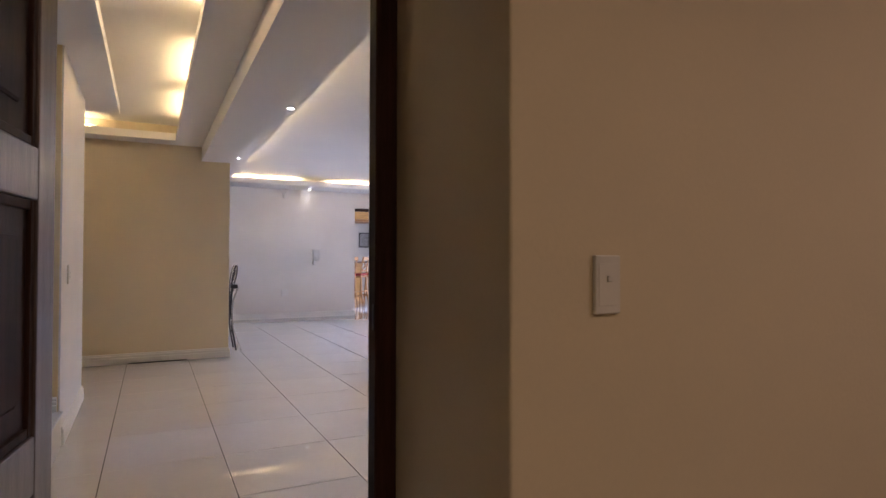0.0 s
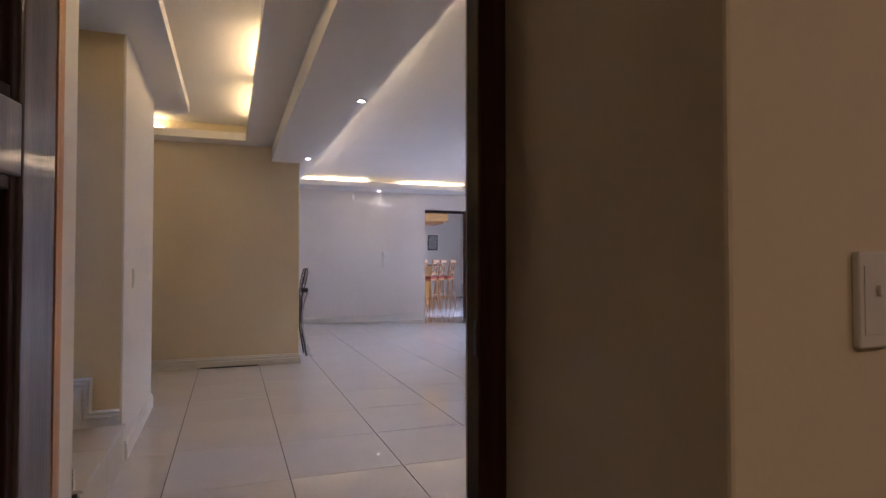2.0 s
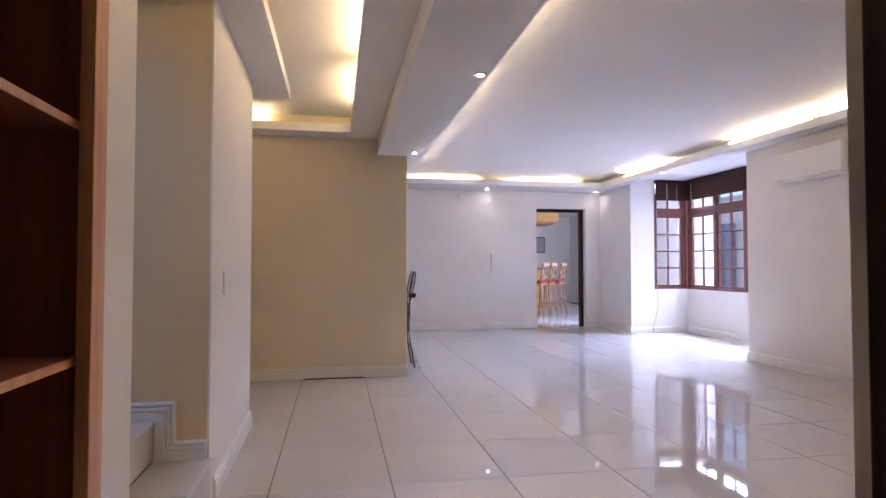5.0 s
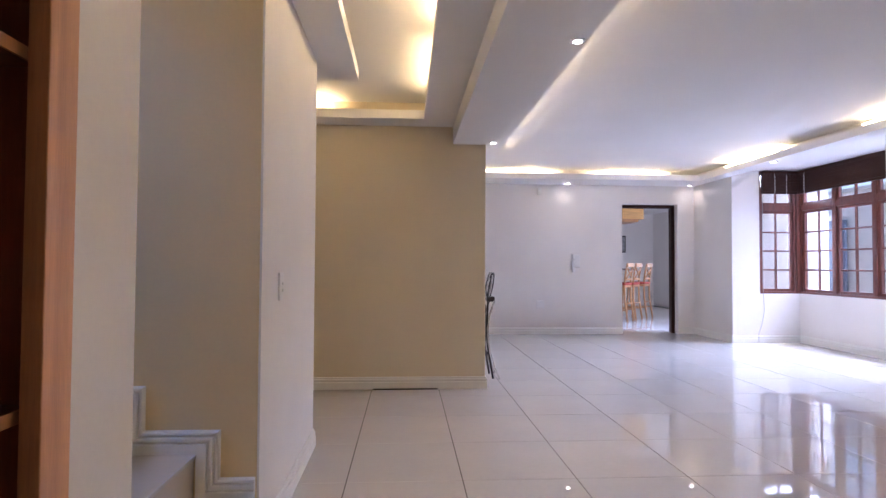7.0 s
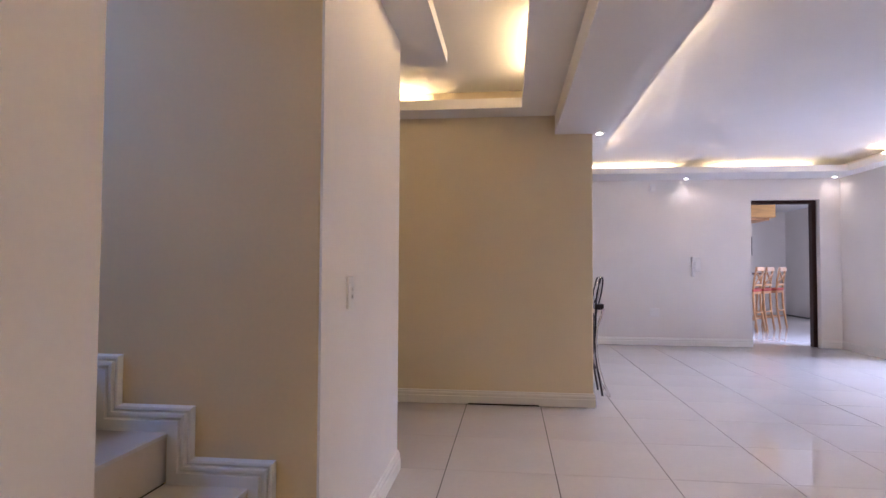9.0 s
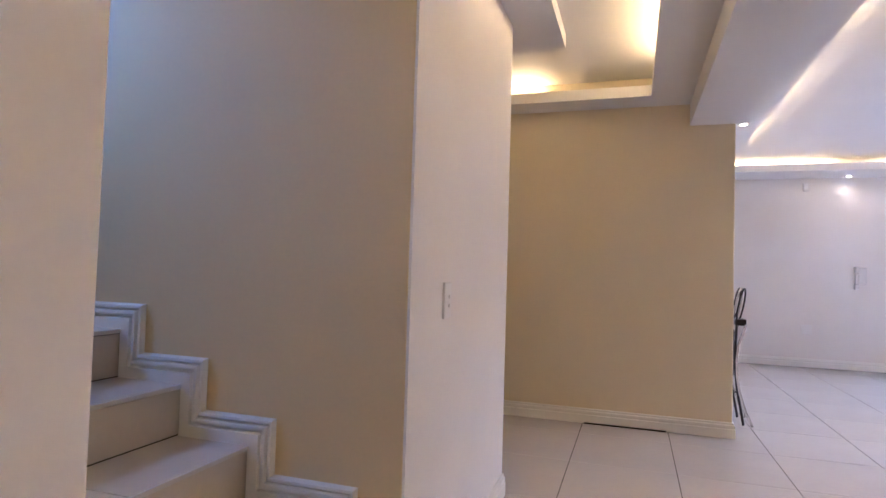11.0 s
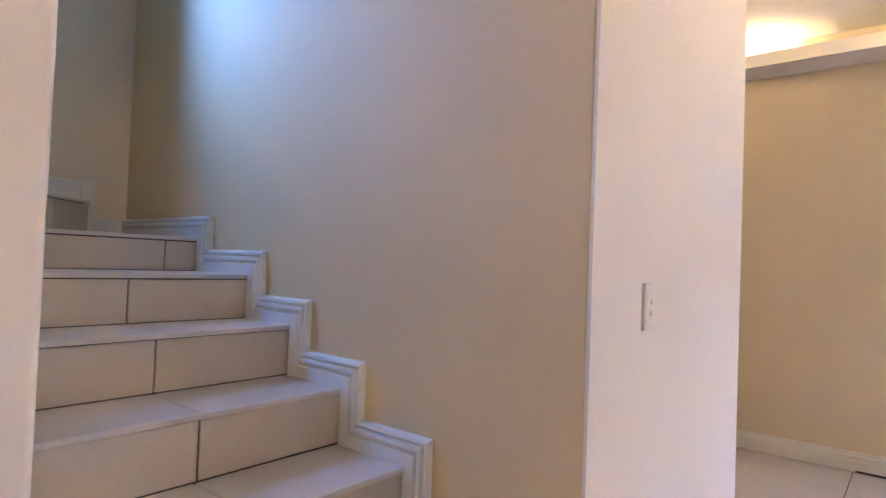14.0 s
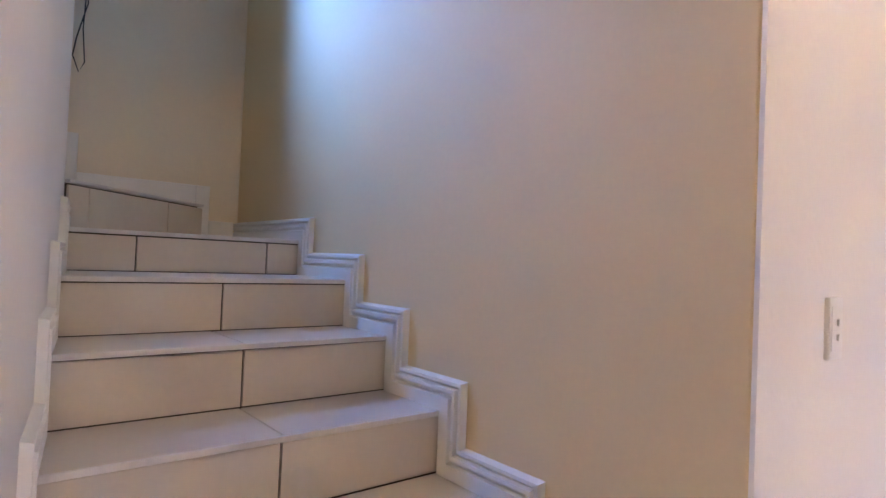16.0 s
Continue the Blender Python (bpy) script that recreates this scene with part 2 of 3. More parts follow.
# stair pocket: left wall, pier, end wall, upper shaft
structure("wall_stair_left", prism([(WALL_X, 6.44), (WALL_X, 6.684), (-1.60, 6.91), (-1.60, 6.44)], 0, 5.0, bevel=0.006), WHITE_WALL, "off-white wall between bookcase and staircase", "wall")
structure("wall_shelf_niche", boxes((-0.55, -0.40, HALL_Y, 6.44, 0, TOP)), WHITE_WALL, "painted wall behind the built-in bookcase", "wall")
structure("wall_above_shelf", boxes((-0.40, WALL_X, HALL_Y, 6.44, 2.3, TOP)), WHITE_WALL, "painted wall above the bookcase", "wall")
structure("wall_stair_right", prism([(WALL_X + 0.010, PIER_Y0), (WALL_X - 0.004, PIER_Y1), (-2.70, PIER_Y1), (-2.70, PIER_Y0)], 0, 5.0, bevel=0.008), SHADED_CREAM, "cream painted wall running up beside the stairs, its shade put into the colour", "wall")
structure("wall_pier_face", prism([(WALL_X + 0.016, PIER_Y0 + 0.001), (WALL_X + 0.002, PIER_Y1), (WALL_X - 0.006, PIER_Y1), (WALL_X + 0.008, PIER_Y0 + 0.001)], 0, 2.27), WHITE_WALL, "off-white painted end face of the stair wall", "wall")
structure("wall_stair_end", boxes((-2.65, -2.15, 4.0, 7.70, 0, 2.25), (-2.65, -2.15, 4.0, 7.70, 3.45, 5.0), (-2.65, -2.15, 4.0, 6.70, 2.25, 3.45), (-2.65, -2.15, 7.16, 7.70, 2.25, 3.45)), CREAM, "cream painted wall at the turn of the stairs", "wall")
structure("wall_stair_upper", boxes((-1.60, -1.45, 4.0, 6.44, 0, 5.0)), CREAM, "painted wall beside the upper flight", "wall")
structure("wall_stair_shaft_back", boxes((-2.35, -1.45, 3.85, 4.0, 0, 5.0)), CREAM, "plain wall at the head of the stairs", "wall")
structure("ceiling_stair", boxes((-2.35, 0.1, 3.85, 7.7, 5.0, 5.1)), CEIL, "white ceiling over the stairwell", "ceiling")
structure("wall_stair_over_hall", boxes((-0.06, WALL_X - 0.004, 6.684, 7.63, 2.62, 5.0)), CREAM, "painted wall above the foot of the stairs", "wall")

structure("wall_hall_back", boxes((-1.4, BACK_X1, BACK_Y, BACK_Y + 0.22, 0, TOP), bevel=0.008), CREAM, "cream painted wall across the end of the hall", "wall")
structure("wall_hall_recess", boxes((-1.4, -1.2, PIER_Y1, BACK_Y, 0, TOP)), CREAM, "cream painted wall of the hall recess", "wall")
structure("wall_living_west", boxes((BACK_X1 - 0.22, BACK_X1, BACK_Y + 0.22, FAR_Y, 0, TOP)), WHITE_WALL, "off-white living room wall beyond the hall", "wall")

KD0, KD1, KDZ = 4.03, 4.93, 2.05
structure("wall_living_north", boxes((BACK_X1, KD0, FAR_Y, FAR_Y + 0.2, 0, TOP), (KD1, RIGHT_X + 0.2, FAR_Y, FAR_Y + 0.2, 0, TOP), (KD0, KD1, FAR_Y, FAR_Y + 0.2, KDZ, TOP)), WHITE_WALL, "off-white living room wall with a doorway through it", "wall")
structure("wall_living_east_1", boxes((RIGHT_X, RIGHT_X + 0.2, BAY_Y1, FAR_Y, 0, TOP)), WHITE_WALL, "off-white wall beside the window bay", "wall")
structure("wall_living_east_2", boxes((RIGHT_X, RIGHT_X + 0.2, HALL_Y, BAY_Y0, 0, TOP)), WHITE_WALL, "off-white wall beside the window bay", "wall")
structure("wall_living_south", boxes((4.2, RIGHT_X + 0.2, HALL_Y - 0.2, HALL_Y, 0, TOP)), WHITE_WALL, "plain off-white living room wall", "wall")
SILL, HEAD = 0.69, 2.42
structure("wall_bay_front", boxes((BAY_X, BAY_X + 0.2, BAY_Y0 - 0.2, BAY_Y1 + 0.2, 0, SILL), (BAY_X, BAY_X + 0.2, BAY_Y0 - 0.2, BAY_Y1 + 0.2, HEAD, TOP)), WHITE_WALL, "low white wall under the bay window", "wall")
structure("wall_bay_side_1", boxes((RIGHT_X + 0.2, 5.60, BAY_Y1, BAY_Y1 + 0.2, 0, TOP), (5.60, BAY_X, BAY_Y1, BAY_Y1 + 0.2, 0, SILL), (5.60, BAY_X, BAY_Y1, BAY_Y1 + 0.2, HEAD, TOP)), WHITE_WALL, "white side wall of the window bay with a narrow window", "wall")
structure("wall_bay_side_2", boxes((RIGHT_X + 0.2, BAY_X, BAY_Y0 - 0.2, BAY_Y0, 0, TOP)), WHITE_WALL, "white side wall of the window bay", "wall")
structure("ceiling_bay", boxes((RIGHT_X + 0.0, BAY_X + 0.2, BAY_Y0 - 0.2, BAY_Y1 + 0.2, HEAD + 0.004, HEAD + 0.1)), CEIL, "white ceiling of the window bay", "ceiling")

# kitchen beyond the doorway
structure("wall_kitchen_back", boxes((2.5, 9.0, 21.0, 21.2, 0, TOP)), WHITE_WALL, "pale kitchen wall", "wall")
# opening in the east wall is added to let the kitchen's fill light in
structure("wall_kitchen_east", boxes((7.4, 7.6, FAR_Y + 0.2, 16.4, 0, TOP), (7.4, 7.6, 18.6, 21.0, 0, TOP), (7.4, 7.6, 16.4, 18.6, 0, 1.0), (7.4, 7.6, 16.4, 18.6, 2.2, TOP)), WHITE_WALL, "pale kitchen wall with an added opening, out of view, for the fill light", "wall")
structure("wall_kitchen_west", boxes((2.3, 2.5, FAR_Y + 0.2, 21.2, 0, TOP)), WHITE_WALL, "pale kitchen wall", "wall")
structure("ceiling_kitchen", boxes((2.3, 7.6, FAR_Y + 0.2, 21.2, 2.5, 2.6)), CEIL, "white kitchen ceiling", "ceiling")

# ceilings: flat hall ceiling with an L-shaped recess, beam, soffits with coves
structure("ceiling_upper", boxes((-0.55, RIGHT_X + 0.2, HALL_Y, FAR_Y, CEIL_Z, CEIL_Z + 0.1), (-1.4, -0.55, PIER_Y1, BACK_Y + 0.2, CEIL_Z, CEIL_Z + 0.1)), CEIL, "white ceiling above the light coves", "ceiling")
RX0, RX1, RY0, RYM, RY1 = 0.31, 0.77, 5.95, 9.27, 10.24
LIP = 0.075
structure("ceiling_hall", boxes(
    (RX1, 1.03, HALL_Y, BACK_Y, HALL_Z, HALL_Z + LIP), (-0.40, RX0, HALL_Y, PIER_Y0, HALL_Z, HALL_Z + LIP), (WALL_X, RX0, PIER_Y0, RYM, HALL_Z, HALL_Z + LIP),
    (RX0, RX1, HALL_Y, RY0, HALL_Z, HALL_Z + LIP), (-1.2, WALL_X, PIER_Y1, RYM, HALL_Z, HALL_Z + LIP), (-1.2, RX1, RY1, BACK_Y, HALL_Z, HALL_Z + LIP)), CEIL, "white hall ceiling with an L-shaped recessed light cove", "ceiling")
structure("ceiling_recess", boxes((-1.2, 1.03, RY0 - 0.4, BACK_Y, 2.475, 2.50)), CEIL, "white inner ceiling of the lit recess", "ceiling")
structure("beam", boxes((1.03, BACK_X1 + 0.03, HALL_Y, BACK_Y, BEAM_Z, CEIL_Z)), CEIL, "white boxed beam between hall and living room", "beam")
SW0, SE, SN = 1.65, 4.98, 13.82
structure("ceiling_soffit", boxes(
    (BACK_X1 + 0.03, SW0, HALL_Y, FAR_Y, SOFFIT_Z, SOFFIT_Z + 0.08), (SE, RIGHT_X, HALL_Y, FAR_Y, SOFFIT_Z, SOFFIT_Z + 0.08),
    (SW0, SE, SN, FAR_Y, SOFFIT_Z, SOFFIT_Z + 0.08), (SW0, SE, HALL_Y, HALL_Y + 0.4, SOFFIT_Z, SOFFIT_Z + 0.08)), CEIL, "white dropped ceiling border with a light cove", "ceiling")


# ---- cove tubes ----
def cove_tube(p, q, mat, label):
    t = thing("cove_tube", label, "light tube", group="cove tubes")
    a, b = Vector(p), Vector(q)
    d = (b - a).normalized() * 0.05
    part("lamp", tube([a + d, b - d], 0.013, 8), mat, t)
    for e, s in ((a, 1), (b, -1)):
        part("end_cap", tube([e, e + d * s], 0.016, 8), PLASTIC, t, "white plastic end cap")
    part("batten", boxes((min(a.x, b.x) - 0.015, max(a.x, b.x) + 0.015, min(a.y, b.y) - 0.015, max(a.y, b.y) + 0.015, a.z - 0.035, a.z - 0.018)), PLASTIC, t)
    return t


WARM = "glowing warm fluorescent tube lying in the hall cove"
COOL = "glowing fluorescent tube lying in the living room cove"
TZ = HALL_Z + LIP + 0.04
for y0 in (6.2, 7.75, 9.0):
    cove_tube((RX1 + 0.09, y0, TZ), (RX1 + 0.09, y0 + 1.05, TZ), TUBE, WARM)
for y0 in (6.1,):
    cove_tube((RX0 - 0.09, y0, TZ), (RX0 - 0.09, y0 + 1.05, TZ), TUBE, WARM)
cove_tube((-0.98, RY1 + 0.19, TZ - 0.004), (0.06, RY1 + 0.19, TZ - 0.004), TUBE, WARM)
SZ = SOFFIT_Z + 0.08 + 0.036
for x0 in (1.70, 3.46):
    cove_tube((x0, SN + 0.50, SZ), (x0 + 1.28, SN + 0.50, SZ), TUBE_COOL, COOL)
for y0 in (6.0, 8.3, 9.6, 12.05):
    cove_tube((SE + 0.10, y0, SZ), (SE + 0.10, y0 + 1.28, SZ), TUBE_COOL, COOL)
for y0 in (6.2, 7.6, 9.0, 10.4, 11.8):
    cove_tube((SW0 - 0.05, y0, SZ), (SW0 - 0.05, y0 + 1.2, SZ), TUBE_SIDE, COOL)


# ---- downlights ----
def downlight(x, y, z):
    t = thing("downlight", "round recessed downlight with a chrome rim, switched on", "downlight", (x, y, z), group="downlights")
    rim = merge(disc(0, 0, -0.006, 0.0, 0.043, 0.047))
    part("rim", rim, CHROME, t, "chrome rim")
    part("bulb", disc(0, 0, -0.0085, -0.0062, 0.024, 0.027), BULB, t, "bright bulb")
    return t


for x, y, watts, wide in ((1.593, 8.68, 24, 120), (1.515, 11.43, 16, 120), (3.12, 14.29, 1.8, 150), (5.06, 14.29, 1.8, 150), (5.06, 12.2, 6, 120), (1.595, 6.3, 24, 120)):
    downlight(x, y, SOFFIT_Z)
    spot("downlight_beam", (x, y, SOFFIT_Z - 0.02), (x, y, 0), watts, wide, (1.0, 0.86, 0.66))

# ---- baseboards ----
def base_profile(h=0.105, t=0.016):
    return [(0.0, 0.0), (t, 0.0), (t, h * 0.55), (t * 0.7, h * 0.6), (t * 0.85, h * 0.68), (t * 0.85, h * 0.8), (t * 0.45, h * 0.86), (t * 0.5, h * 0.95), (0.0, h)]


for path in ([(WALL_X + 0.014, PIER_Y0 + 0.09), (WALL_X + 0.002, PIER_Y1), (-1.2, PIER_Y1)], [(-1.2, BACK_Y), (BACK_X1, BACK_Y), (BACK_X1, BACK_Y + 0.6)][::1], [(BACK_X1, FAR_Y), (KD0, FAR_Y)], [(KD1, FAR_Y), (RIGHT_X, FAR_Y), (RIGHT_X, BAY_Y1), (BAY_X, BAY_Y1), (BAY_X, BAY_Y0), (RIGHT_X, BAY_Y0), (RIGHT_X, HALL_Y)], [(WALL_X, 6.44), (WALL_X, 6.684)]):
    structure("baseboard", sweep(path, base_profile()), TRIM, "white moulded baseboard with stepped profile", "baseboard")

# ---- first doorway: frame and open door ----
frame_thing = thing("door_frame", "dark stained wooden door frame round the first doorway", "door frame", (0, 0, 0), kind="structure")
part("jamb", boxes((1.105, 1.168, 5.268, 5.318, 0, 2.16), (1.117, 1.168, 5.3185, 5.336, 0, 2.16), (1.127, 1.168, 5.3365, 5.386, 0, 2.16), bevel=0.004), DARKWOOD, frame_thing)
part("jamb", boxes((0.203, 0.33, 5.30, 5.40, 0, 2.16), bevel=0.004), DARKWOOD, frame_thing)
part("head", boxes((0.203, 1.168, 5.27, 5.40, 2.162, 2.218), bevel=0.004), DARKWOOD, frame_thing)
part("strike_plate", boxes((1.1025, 1.1048, 5.274, 5.290, 0.87, 0.94), (1.1015, 1.1024, 5.278, 5.286, 0.885, 0.925)), BLACK, frame_thing, "worn metal strike plate")

door = thing("door", "dark varnished panelled wooden door standing open", "door", (0.328, 5.268, 0))
door.rotation_euler = (0, 0, radians(-98.5))
# along local x from the hinge to the free edge; the room face is at +y
DW, DT = 0.80, 0.042
STILE = 0.105
rails = ((0.012, 0.2), (0.60, 0.715), (1.18, 1.285), (1.93, 2.04))
part("leaf_frame", boxes((0, STILE, 0.0, DT, 0.012, 2.04), (DW - STILE, DW, 0.0, DT, 0.012, 2.04), *[(STILE, DW - STILE, 0.0, DT, a, b) for a, b in rails], bevel=0.004), DOORWOOD, door)
for (a, b), (c, d) in zip(rails, rails[1:]):
    pn = boxes((STILE, DW - STILE, 0.014, 0.028, b, c))
    part("panel", pn, DARKWOOD, door, "darker sunk panel")
    part("panel_moulding", boxes((STILE, STILE + 0.02, 0.006, 0.036, b, c), (DW - STILE - 0.02, DW - STILE, 0.006, 0.036, b, c), (STILE + 0.02, DW - STILE - 0.02, 0.006, 0.036, b, b + 0.02), (STILE + 0.02, DW - STILE - 0.02, 0.006, 0.036, c - 0.02, c), bevel=0.003), DARKWOOD, door)
    part("raised_field", boxes((STILE + 0.07, DW - STILE - 0.07, 0.008, 0.034, b + 0.07, c - 0.07), bevel=0.008), DARKWOOD, door)
handle = part("handle", merge(tube([(DW - 0.06, DT, 0.98), (DW - 0.06, DT + 0.045, 0.98), (DW - 0.16, DT + 0.05, 0.98)], 0.009)), CHROME, door, "chrome lever handle")
part("handle_plate", boxes((DW - 0.08, DW - 0.04, DT, DT + 0.005, 0.90, 1.06), bevel=0.001), CHROME, handle)


# ---- switches ----
def wall_switch(x, y, z, w, h, turn, rockers, label):
    """A plate on a wall; local y points out of the wall."""
    t = thing("light_switch", label, "light switch", (x, y, z))
    t.rotation_euler = (0, 0, radians(turn))
    part("plate", boxes((-w / 2, w / 2, 0, 0.011, -h / 2, h / 2), bevel=0.003), PLASTIC, t)
    part("frame", boxes((-w * 0.38, w * 0.38, 0.011, 0.0122, -h * 0.36, h * 0.36), bevel=0.0005), PLASTIC, t)
    for k in range(rockers):
        zc = h * 0.1 - k * h * 0.24
        part("rocker", boxes((-w * 0.07, w * 0.07, 0.0122, 0.017, zc - h * 0.055, zc + h * 0.055), bevel=0.0015), PLASTIC, t)
    return t


wall_switch(1.405, LOBBY_Y, 1.013, 0.068, 0.122, 180, 1, "white plastic light switch plate on the shaded wall")
wall_switch(WALL_X + 0.011, 7.95, 0.97, 0.07, 0.115, -90, 2, "white plastic light switch plate on the pier")

# ---- stairs ----
stairs = thing("staircase", "tiled cream staircase turning as it climbs", "staircase", kind="structure")
steps = [(0.125, 0.215), (-0.11, 0.385), (-0.375, 0.543), (-0.622, 0.698), (-0.868, 0.850), (-1.112, 0.994), (-1.46, 1.118)]


def left_y(x):
    return 6.684 + (0.09 - x) * 0.1337 + 0.002


YR = PIER_Y0 - 0.002
for i, (nx, z) in enumerate(steps):
    back = steps[i + 1][0] if i + 1 < len(steps) else -2.149
    prev = steps[i - 1][1] if i else 0.0
    bx = nx - 0.012
    a0, a1 = left_y(min(bx, 0.088)), left_y(max(back, -1.59))
    core = prism([(bx - 0.008, a0), (bx - 0.008, YR), (back - 0.03 if i < 6 else -2.149, YR), (back - 0.03 if i < 6 else -2.149, a1 if i < 6 else 4.05), (-1.598 if i == 6 else back - 0.03, a1 if i < 6 else 4.05)] if i == 6 else [(bx - 0.008, a0), (bx - 0.008, YR), (back - 0.03, YR), (back - 0.03, a1)], 0.0, z - 0.012)
    part("step_core", core, GROUT, stairs, "mortar bed and dark joints")
    jy = 7.20 + (0.01 if i % 2 else 0.0)
    if i == 4:
        jy = 7.215
    if i == 5:
        jy = 7.24
    cuts = [a0, jy, YR] if i != 6 else [a0, 7.09, 7.50, YR]
    for c0, c1 in zip(cuts, cuts[1:]):
        part("riser_tile", boxes((bx - 0.008, bx, c0 + 0.0025, c1 - 0.0025, prev + 0.0018, z - 0.0175), bevel=0.0008), STAIR_TILE, stairs)
    if i < 6:
        for c0, c1 in zip(cuts, cuts[1:]):
            part("tread_tile", boxes((back - 0.008, nx - 0.008, c0 + 0.0025, c1 - 0.0025, z - 0.012, z), bevel=0.0008), STAIR_TILE, stairs)
    part("nosing_strip", boxes((nx - 0.0075, nx, a0, YR, z - 0.013, z - 0.0002), bevel=0.001), NOSING, stairs, "pale edge strip")
part("tread_tile", prism([(-1.468, left_y(-1.46)), (-1.468, YR), (-2.147, YR), (-2.147, 6.92), (-1.61, 6.92)], 1.106, 1.118), STAIR_TILE, stairs)
# winder
W0, W1 = Vector((-1.606, 6.915)), Vector((-2.148, 7.47))
part("step_core", prism([(W0.x, W0.y - 0.01), (W1.x, W1.y - 0.01), (-2.148, 5.0), (-1.606, 5.0)], 1.118, 1.258), GROUT, stairs)
wd = (W1 - W0)
wl = wd.length
wang = math.atan2(wd.y, wd.x)
for c0, c1 in ((0.0, 0.09), (0.09, 0.52), (0.52, wl)):
    o = part("riser_tile", boxes((c0 + 0.002, c1 - 0.002, -0.008, 0.0, 1.121, 1.250)), STAIR_TILE, stairs)
    o.location, o.rotation_euler = (W0.x, W0.y, 0), (0, 0, wang)
o = part("nosing_strip", boxes((0, wl, -0.012, 0.004, 1.258, 1.267)), NOSING, stairs)
o.location, o.rotation_euler = (W0.x, W0.y, 0), (0, 0, wang)
o = part("tread_tile", prism([(W0.x, W0.y), (W1.x, W1.y), (-2.148, 5.0), (-1.606, 5.0)], 1.256, 1.266), STAIR_TILE, stairs)


# stepped moulded skirting beside the stairs
def stepped_skirting(points, y, out, h):
    """Follows the steps along x on a wall at y; the moulding's lines run parallel to the steps."""
    bm = bmesh.new()
    rows = ((0.0, 0.0), (0.020, 0.0), (0.020, 0.42), (0.011, 0.47), (0.014, 0.56), (0.021, 0.60), (0.021, 0.70), (0.010, 0.75), (0.013, 0.80), (0.018, 0.84), (0.017, 0.93), (0.006, 0.97), (0.0, 1.0))
    pts = [Vector(p) for p in points]
    rings = []
    for i, p in enumerate(pts):
        d0 = (p - pts[i - 1]).normalized() if i else (pts[1] - p).normalized()
        d1 = (pts[i + 1] - p).normalized() if i < len(pts) - 1 else d0
        n0, n1 = Vector((d0.y, -d0.x)), Vector((d1.y, -d1.x))
        if n0.y < -0.5 or n0.x < -0.5:
            n0 = -n0
        if n1.y < -0.5 or n1.x < -0.5:
            n1 = -n1
        off = n0 * h if (n0 - n1).length < 1e-3 else (n0 + n1) * h
        rings.append([bm.verts.new((p.x + off.x * f, y + out * o, p.y + off.y * f)) for o, f in rows])
    for r0, r1 in zip(rings, rings[1:]):
        for a in range(len(rows) - 1):
            bm.faces.new((r0[a], r1[a], r1[a + 1], r0[a + 1]))
    bm.faces.new(rings[0])
    bm.faces.new(rings[-1][::-1])
    return bm


SKH = 0.082
line = [(WALL_X + 0.004, steps[0][1])]
for (n0, z0), (n1, z1) in zip(steps, steps[1:]):
    line += [(n1 - 0.002, z0), (n1 - 0.002, z1)]
line.append((-2.15, steps[-1][1]))
structure("trim_stair_right", stepped_skirting(line, PIER_Y0, -1, SKH), TRIM, "white moulded skirting stepping up beside the stairs", "skirting")
lob = structure("trim_stair_left", stepped_skirting([(x, z) for x, z in line if x > -1.5] + [(-1.58, steps[-1][1])], 0.0, 1, SKH), TRIM, "white moulded skirting stepping up the near stair wall", "skirting")
lob.location, lob.rotation_euler = (0.0, left_y(0.0) - 0.001, 0), (0, 0, -math.atan(0.1337))
structure("trim_stair_end", boxes((-2.15, -2.138, 7.50, 7.61, 1.118, 1.20), (-2.15, -2.138, 7.44, 7.50, 1.118, 1.35), (-2.15, -2.138, 7.0, 7.44, 1.268, 1.35), (-2.15, -2.138, 6.92, 7.0, 1.268, 1.50), bevel=0.003), TRIM, "white skirting stepping round the stair turn", "skirting")

# loose wires high on the end wall
wires = thing("loose_wire", "thin dark loose wires hanging from the stair wall", "wire", (-2.13, 6.985, 2.1))
part("strand", tube([(0, 0, 0.5), (0.01, 0.01, 0.1), (0.012, 0.02, -0.1), (0.01, -0.012, -0.24), (0.012, -0.022, -0.31), (0.012, 0.0, -0.37), (0.012, 0.018, -0.33), (0.01, 0.008, -0.2), (0.01, 0.015, 0.0), (0, 0.01, 0.5)], 0.0025, 6), BLACK, wires)

# ---- built-in bookcase ----
case = thing("bookcase", "built-in red-brown veneer bookcase with empty shelves", "bookcase", (0, 0, 0))
CX0, CX1, CY0, CY1 = -0.395, 0.094, HALL_Y + 0.004, 6.435
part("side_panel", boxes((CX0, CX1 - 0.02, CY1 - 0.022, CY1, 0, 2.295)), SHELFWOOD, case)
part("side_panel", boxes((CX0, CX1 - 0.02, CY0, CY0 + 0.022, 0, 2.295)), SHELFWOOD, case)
part("face_stile", boxes((CX1 - 0.02, CX1 + 0.012, CY1 - 0.075, CY1, 0, 2.295), bevel=0.002), SHELFEDGE, case, "orange-brown front stile")
part("face_stile", boxes((CX1 - 0.02, CX1 + 0.012, CY0, CY0 + 0.075, 0, 2.295), bevel=0.002), SHELFEDGE, case, "orange-brown front stile")
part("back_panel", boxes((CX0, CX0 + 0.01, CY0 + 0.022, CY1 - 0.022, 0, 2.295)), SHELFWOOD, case)
